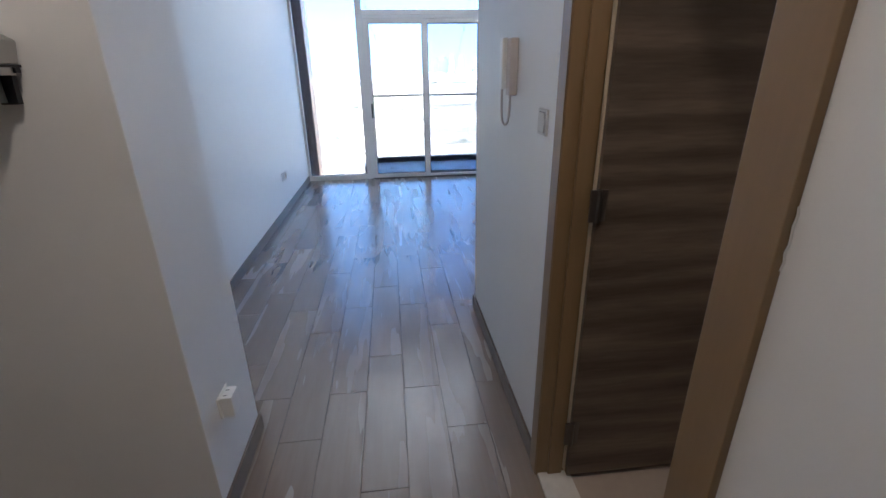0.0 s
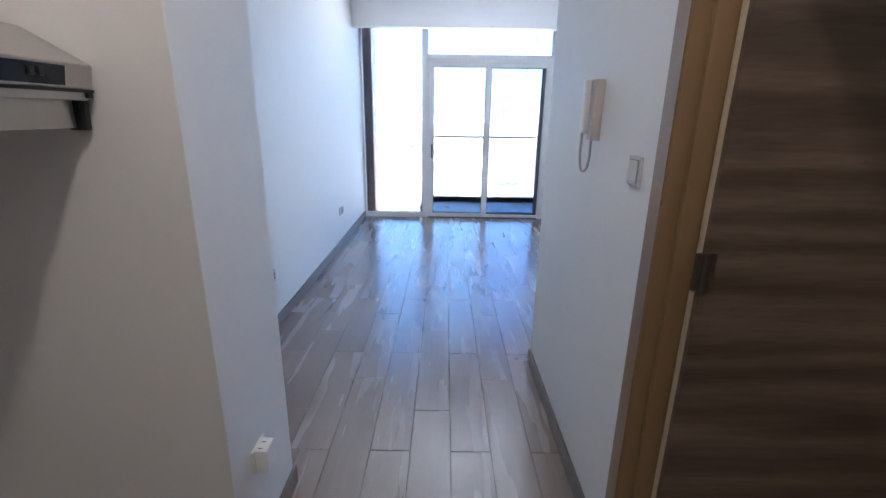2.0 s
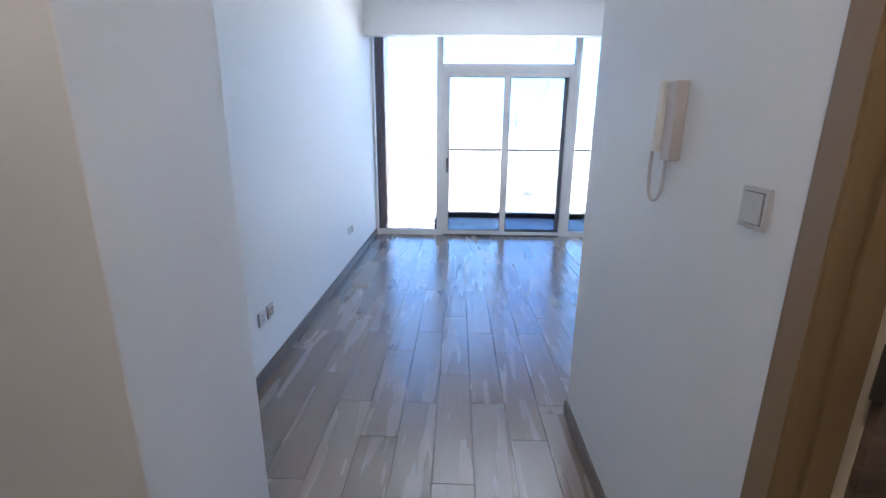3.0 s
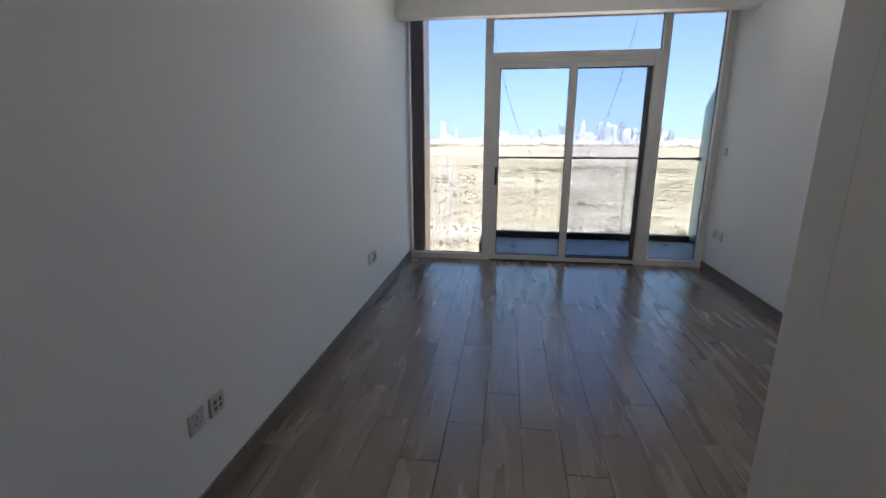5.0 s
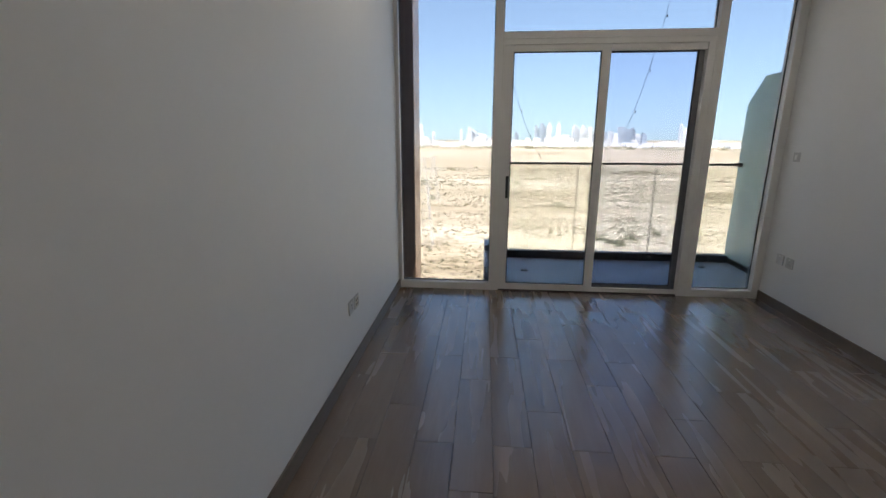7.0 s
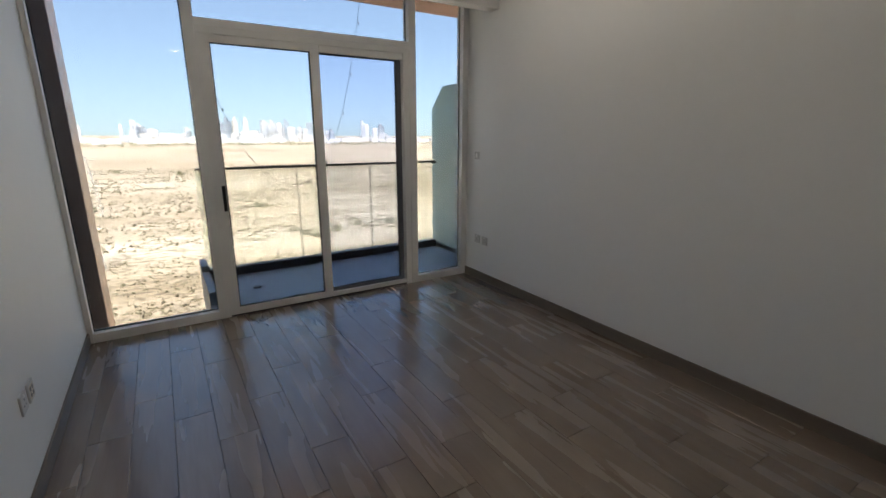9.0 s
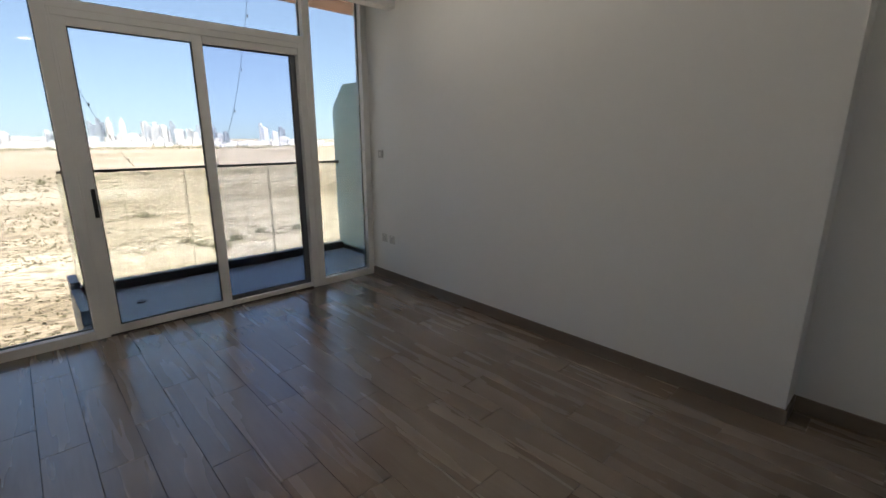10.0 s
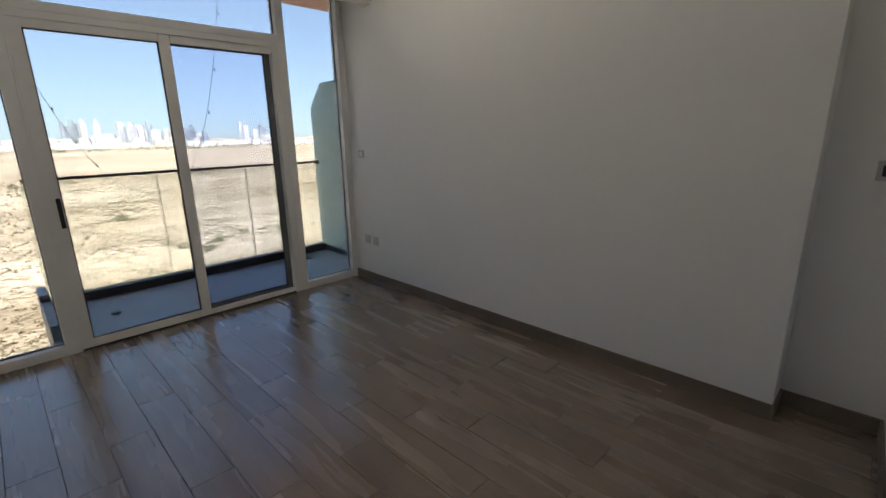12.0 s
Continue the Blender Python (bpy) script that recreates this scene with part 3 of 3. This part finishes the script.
for i in range(33):
    u = i / 32 * math.pi
    cord.append((0.040 - 0.012 * (1 - math.cos(u)), -0.048 + 0.022 * (1 - math.cos(u)), -0.091 - 0.145 * math.sin(u) ** 0.4))
part("cord", tube(cord, 0.005, 7), PHONE_BASE, phone)

# ---- kitchen ----
hood = thing("cooker_hood", -1.1, 3.24, 1.6, "slim steel cooker hood with a black control panel", "cooker hood")
HY0, HY1 = 2.955, 3.555
under(hood, part("body", prism([(XK, 1.602), (-0.822, 1.602), (-0.812, 1.655), (-0.955, 1.735), (-1.05, 1.755), (XK, 1.755)], "y", HY0, HY1, 0.004), STEEL, hood))
cp = under(hood, part("control_panel", prism([(-0.817, 1.609), (-0.8135, 1.609), (-0.8065, 1.6475), (-0.810, 1.6475)], "y", HY0 + 0.05, HY1 - 0.085), NAVY, hood, "glossy black control strip"))
for y in (3.19, 3.38):
    q = part("slider", boxes((-0.8085, -0.804, y, y + 0.012, 1.624, 1.640), (-0.8085, -0.804, y + 0.022, y + 0.034, 1.624, 1.640), bevel=0.001), BLACKPL, cp)
    q.matrix_parent_inverse = Matrix.Identity(4)
under(hood, part("visor_rail", boxes((-0.845, -0.826, HY0 + 0.01, HY1 - 0.012, 1.58, 1.598), bevel=0.002), STEEL, hood))
under(hood, part("seal", boxes((-0.85, -0.818, HY0, HY1, 1.597, 1.603)), BLACKPL, hood))
under(hood, part("visor", boxes((-0.875, -0.855, HY0 + 0.01, HY1 - 0.025, 1.52, 1.582), bevel=0.002), STEEL, hood))
under(hood, part("visor_bracket", prism([(-0.875, 1.515), (-0.838, 1.515), (-0.832, 1.585), (-0.82, 1.585), (-0.82, 1.598), (-0.875, 1.598)], "y", HY1 - 0.02, HY1 - 0.004), BLACKPL, hood))
hood.location += Vector((0, 0.04, -0.045))
wallcab = thing("wall_cabinet", -1.2, 3.28, 1.715, "beige kitchen cabinet above the hood", "cabinet")
under(wallcab, part("body", boxes((XK, -1.06, HY0 + 0.04, HY1 + 0.04, 1.715, 2.45)), CABINET, wallcab))
under(wallcab, part("door", boxes((-1.058, -1.038, HY0 + 0.042, HY1 + 0.038, 1.718, 2.447), bevel=0.002), CABINET, wallcab))
setting("splashback", boxes((XK, XK + 0.008, 1.6, YP0 - 0.004, 0.94, 1.71)), SPLASH, "brown kitchen splashback", "splashback")
for y0, y1 in ((1.62, 2.26), (2.262, 2.90)):
    c = thing("base_cabinet", -1.05, (y0 + y1) / 2, 0, "white kitchen base cabinet", "cabinet", "base cabinets")
    under(c, part("body", boxes((XK + 0.002, -0.80, y0, y1, 0.1, 0.868)), CABINET, c))
    under(c, part("plinth", boxes((XK + 0.002, -0.84, y0, y1, 0.0, 0.1)), CABINET, c))
    under(c, part("door", boxes((-0.798, -0.78, y0 + 0.002, y1 - 0.002, 0.105, 0.862), bevel=0.002), CABINET, c))
tagged(part("worktop", boxes((XK + 0.002, -0.735, 1.6, 2.95, 0.87, 0.90), bevel=0.003), GRANITE), "dark stone kitchen worktop", "worktop")

# ceiling lamp of the hall
lamp = thing("ceiling_light", -0.1, 2.75, ZC, "round recessed warm ceiling light", "ceiling light")
part("trim_ring", disc(bmesh.new(), 0, 0, -0.006, 0.10, 0.012, seg=24), PLASTIC, lamp)
part("diffuser", disc(bmesh.new(), 0, 0, -0.014, 0.082, 0.006, seg=24), LAMP, lamp)

bath_lamp = thing("ceiling_light", 1.35, 2.7, ZC, "round recessed warm ceiling light", "ceiling light")
part("trim_ring", disc(bmesh.new(), 0, 0, -0.006, 0.10, 0.012, seg=24), PLASTIC, bath_lamp)
part("diffuser", disc(bmesh.new(), 0, 0, -0.014, 0.082, 0.006, seg=24), LAMP2, bath_lamp)

# ---- outside ----
EYE_H = 28.0                          # height of the flat above the level plain


def ground_z(x, y):
    return -EYE_H + 0.5 * noise.noise((x * 0.01, y * 0.01, 7.0))


bm = bmesh.new()
radii = [4, 12, 30, 60, 100, 160, 240, 360, 520, 750, 1100, 1600, 2300, 3300, 4600, 6500, 9000]
rings = []
for r in radii:
    rings.append([bm.verts.new((r * math.cos(k * math.tau / 96), r * math.sin(k * math.tau / 96), ground_z(r * math.cos(k * math.tau / 96), r * math.sin(k * math.tau / 96)))) for k in range(96)])
for r, q in zip(rings, rings[1:]):
    for k in range(96):
        bm.faces.new((r[k], q[k], q[(k + 1) % 96], r[(k + 1) % 96]))
bm.faces.new(rings[0])
setting("ground", bm, SAND, "sunlit desert plain with low scrub", "ground")


def clump(bm, x, y, z, r, h, n, rng, blade=0.19):
    """Many small leaf blades round a low crown."""
    for _ in range(n):
        a, q, u = rng.uniform(0, math.tau), r * rng.random() ** 0.5, rng.random()
        c = Vector((x + q * math.cos(a), y + q * math.sin(a), z + h * u * (1 - 0.6 * (q / r) ** 2)))
        s = r * blade * rng.uniform(0.65, 1.35)
        d1 = Vector((rng.uniform(-1, 1), rng.uniform(-1, 1), rng.uniform(-0.4, 1))).normalized() * s
        d2 = Vector((rng.uniform(-1, 1), rng.uniform(-1, 1), rng.uniform(-1, 1))).normalized() * s
        bm.faces.new([bm.verts.new(c + d1), bm.verts.new(c + d2), bm.verts.new(c - d1 * 0.8), bm.verts.new(c - d2 * 0.7)])


rng = random.Random(5)
bm = bmesh.new()
placed = 0
while placed < 20000:
    d = 50 + 420 * rng.random() ** 1.35
    az = radians(rng.uniform(-22, 48))
    x, y = d * math.sin(az), d * math.cos(az)
    if noise.noise((x * 0.012, y * 0.07, 3.0)) + rng.uniform(-0.35, 0.35) < 0.02:
        continue
    placed += 1
    r = rng.uniform(0.14, 0.38) * (1 + d / 260)
    clump(bm, x, y, ground_z(x, y) - 0.05, r, r * 0.55, 3, rng, 0.8)
tagged(part("desert_scrub", bm, SCRUB), "scattered low grey-green desert scrub", "scrub", kind="stuff")


def bush(az, d, r):
    x, y = d * math.sin(radians(az)), d * math.cos(radians(az))
    z = ground_z(x, y)
    ob = thing("bush", x, y, z, "dusty green rounded desert bush", "bush", "desert bushes")
    bm = bmesh.new()
    clump(bm, 0, 0, 0.2, r, r * 1.3, 160, rng)
    part("crown", bm, LEAF, ob)
    part("trunk", tube([(0, 0, -0.3), (0.05, 0.02, r * 0.5), (0.1, 0.05, r * 0.9)], r * 0.06), WIRE, ob)


for row in ((12.4, 150, 1.5), (13.8, 144, 1.5), (14.9, 140, 1.3), (16.0, 137, 1.7), (17.2, 147, 1.7), (8.9, 204, 2.0), (3.8, 300, 2.2), (-7.6, 302, 2.2), (-6.5, 223, 1.6), (19.9, 156, 1.5), (24, 158, 1.5), (33, 150, 1.5), (-4, 420, 2.5), (1.5, 380, 2.6)):
    bush(*row)


def tree_belt():
    bm = bmesh.new()
    for _ in range(420):
        az = radians(rng.uniform(-14, 50))
        d = rng.uniform(1180, 1500)
        x, y = d * math.sin(az), d * math.cos(az)
        clump(bm, x, y, ground_z(x, y), rng.uniform(3, 8), rng.uniform(3, 7), 7, rng, 0.4)
    tagged(part("tree_belt", bm, LEAF), "far belt of dark green trees before the town", "trees", kind="stuff")


tree_belt()


def lattice_pylon(az, d, h):
    x, y = d * math.sin(radians(az)), d * math.cos(radians(az))
    ob = thing("power_pylon", x, y, ground_z(x, y), "pale steel lattice power pylon on the plain", "pylon")
    w = lambda z: 2.2 * (1 - z / h) + 0.4
    for sx, sy in ((1, 1), (1, -1), (-1, 1), (-1, -1)):
        part("leg", tube([(sx * w(0), sy * w(0), 0), (sx * w(h), sy * w(h), h)], 0.06, 4), PYLON, ob)
    bm = bmesh.new()
    for i in range(9):
        z0, z1 = h * i / 9, h * (i + 1) / 9
        for f in ((1, 1, 1, -1), (1, -1, -1, -1), (-1, -1, -1, 1), (-1, 1, 1, 1)):
            for q0, q1, p, r in ((w(z0), w(z1), f[:2], f[2:]), (w(z0), w(z1), f[2:], f[:2])):
                t = tube([(p[0] * q0, p[1] * q0, z0), (r[0] * q1, r[1] * q1, z1)], 0.028, 3)
                me = bpy.data.meshes.new("brace")
                t.to_mesh(me)
                t.free()
                bm.from_mesh(me)
                bpy.data.meshes.remove(me)
    part("bracing", bm, PYLON, ob)
    for z in (0.72, 0.84, 0.96):
        part("crossarm", tube([(-4.2, 0, h * z), (0, 0, h * z + 0.5), (4.2, 0, h * z)], 0.05, 4), PYLON, ob)


lattice_pylon(-7.6, 126, 25)
lattice_pylon(-6.4, 215, 21.5)


# far town: towers by bearing, width and top (degrees seen from the flat), and low houses before them
def tower(az, width, top, d, material, kind):
    w = d * radians(width)
    x, y = d * math.sin(radians(az)), d * math.cos(radians(az))
    z = ground_z(x, y) - 2
    h = 1.55 + d * math.tan(radians(top)) - z
    ob = thing("tower_block", x, y, z, "far tower block, haze painted in as pale colour", "tower block", "skyline towers")
    ob.rotation_euler = (0, 0, -radians(az) + rng.uniform(-0.3, 0.3))
    q = w / 2
    if kind == 0:
        part("shaft", boxes((-q, q, -q, q, 0, h * 0.94)), material, ob)
        part("crown", boxes((-q * 0.6, q * 0.6, -q * 0.6, q * 0.6, h * 0.94, h)), material, ob)
    elif kind == 1:
        part("shaft", boxes((-q, q * 0.1, -q, q, 0, h), (q * 0.1, q, -q * 0.8, q * 0.8, 0, h * 0.87)), material, ob)
        part("glazing", boxes((-q * 0.65, -q * 0.3, -q - 0.6, -q, h * 0.05, h * 0.95), (q * 0.35, q * 0.75, -q * 0.8 - 0.6, -q * 0.8, h * 0.05, h * 0.84)), TOWER_BLUE, ob)
    else:
        part("shaft", boxes((-q, q, -q, q, 0, h * 0.8)), material, ob)
        part("crown", prism([(-q * 0.9, h * 0.8), (q * 0.9, h * 0.8), (q * 0.25, h * 0.93), (0, h), (-q * 0.25, h * 0.93)], "y", -q * 0.8, q * 0.8), material, ob)
    for i in range(1, 7):
        part("floor_band", boxes((-q * 1.02, q * 1.02, -q - 0.4, -q + 0.2, h * 0.12 * i, h * 0.12 * i + h * 0.035)), TOWER_BLUE if kind != 2 else TOWER_SAND, ob)


def district(rows):
    """Towers as (bearing, width, top, kind); kinds: 0 and 1 white, 2 blue glass, 3 sand-coloured spire."""
    for az, w, top, k in rows:
        tower(az, w, top, rng.uniform(1750, 2000), (TOWER_WHITE, TOWER_WHITE, TOWER_BLUE, TOWER_SAND)[k], (0, 1, 1, 2)[k])


district([(-8.0, 0.52, 1.53, 0), (-1.8, 0.75, 1.25, 1), (-1.5, 0.65, 0.73, 0), (-2.1, 0.39, 0.34, 0), (-1.0, 0.5, 0.69, 1), (-1.2, 0.34, 0.43, 0), (-0.3, 0.91, 0.37, 0), (-3.0, 0.27, 0.85, 0),
          (-2.7, 0.41, -0.44, 0), (0.5, 0.6, -0.02, 0), (1.4, 0.61, -0.03, 1), (2.0, 0.62, -0.12, 0), (2.9, 0.6, 0.56, 1), (-6.4, 0.3, 0.7, 0)])
district([(3.8, 0.41, 0.66, 2), (6.2, 0.61, 1.43, 2), (6.9, 0.61, 1.67, 2), (7.6, 0.5, 1.83, 3), (8.7, 0.49, 1.85, 3), (8.5, 0.64, 0.17, 0), (9.6, 0.96, 0.28, 0), (10.7, 0.73, 1.42, 1), (11.2, 0.33, 0.88, 0),
          (11.7, 0.65, 1.41, 1), (12.3, 0.61, 1.17, 0), (12.9, 0.6, 0.64, 1), (13.1, 0.5, 1.56, 2), (13.7, 0.84, 0.69, 0), (14.7, 0.59, 0.77, 1), (15.2, 0.4, 0.52, 0)])
district([(16.0, 1.41, 1.2, 2), (17.0, 0.44, 1.14, 2), (17.6, 0.79, 0.39, 1), (18.2, 0.49, 0.52, 2), (21.9, 0.44, 1.46, 1), (22.4, 0.46, 1.03, 0), (23.3, 0.55, 0.64, 0), (24.1, 0.68, 1.1, 2), (24.5, 0.61, -0.02, 0)])
for _ in range(46):
    az = rng.choice((rng.uniform(-4, 4), rng.uniform(5, 16), rng.uniform(-12, 27)))
    tower(az, rng.uniform(0.35, 0.9), rng.uniform(-0.6, 0.05), rng.uniform(1650, 1850), rng.choice((TOWER_WHITE, TOWER_WHITE, TOWER_SAND)), 0)
bm = bmesh.new()
for _ in range(360):
    az, d = radians(rng.uniform(-18, 55)), rng.uniform(1480, 2300)
    x, y, s, h = d * math.sin(az), d * math.cos(az), rng.uniform(6, 22), rng.uniform(5, 13)
    z = ground_z(x, y)
    box(bm, x - s, x + s, y - s * 0.6, y + s * 0.6, z - 1, z + h)
tagged(part("low_houses", bm, TOWER_WHITE), "far low white houses of the town", "houses", kind="stuff")

# ---- floor planks ----
PW, PL, GAP = 0.1895, 0.905, 0.0018
floor_ob = bpy.data.objects["floor"]
plank_meshes = {}


def plank(x0, x1, y0, y1):
    key = (round(x1 - x0, 3), round(y1 - y0, 3))
    if key not in plank_meshes:
        w, d, c = (x1 - x0) / 2, (y1 - y0) / 2, 0.0012
        vs = [(sx * w, sy * d, -0.0038) for sx, sy in ((-1, -1), (1, -1), (1, 1), (-1, 1))] + [(sx * w, sy * d, -c) for sx, sy in ((-1, -1), (1, -1), (1, 1), (-1, 1))]
        vs += [(sx * (w - c), sy * (d - c), 0) for sx, sy in ((-1, -1), (1, -1), (1, 1), (-1, 1))]
        fs = [(8, 9, 10, 11)]
        for b in (0, 4):
            fs += [(b + i, b + (i + 1) % 4, b + 4 + (i + 1) % 4, b + 4 + i) for i in range(4)]
        me = bpy.data.meshes.new("plank")
        me.from_pydata(vs, [], fs)
        me.materials.append(PLANK)
        plank_meshes[key] = me
    ob = new("plank", plank_meshes[key])
    ob.location = ((x0 + x1) / 2, (y0 + y1) / 2, rng.uniform(-0.0002, 0.0002))
    ob.parent = floor_ob


for k in range(-8, 13):
    x0 = 0.033 + PW * k
    start = 6.978 + PL * (0, 2 / 3, 0, 1 / 3)[k % 4] - PL * 8
    for j in range(12):
        y0, y1 = start + PL * j, start + PL * (j + 1)
        for rx0, rx1, ry0, ry1 in (((XK, XH, Y0, YW + 0.005),) if x0 + PW <= XH else ((XK, XH, Y0, YH), (XL, XR2, YH, YW + 0.005))):
            a0, a1, b0, b1 = max(x0, rx0) + GAP / 2, min(x0 + PW, rx1) - GAP / 2, max(y0, ry0) + GAP / 2 * (y0 > ry0), min(y1, ry1) - GAP / 2 * (y1 < ry1)
            if a1 - a0 > 0.01 and b1 - b0 > 0.01:
                plank(a0, a1, b0, b1)
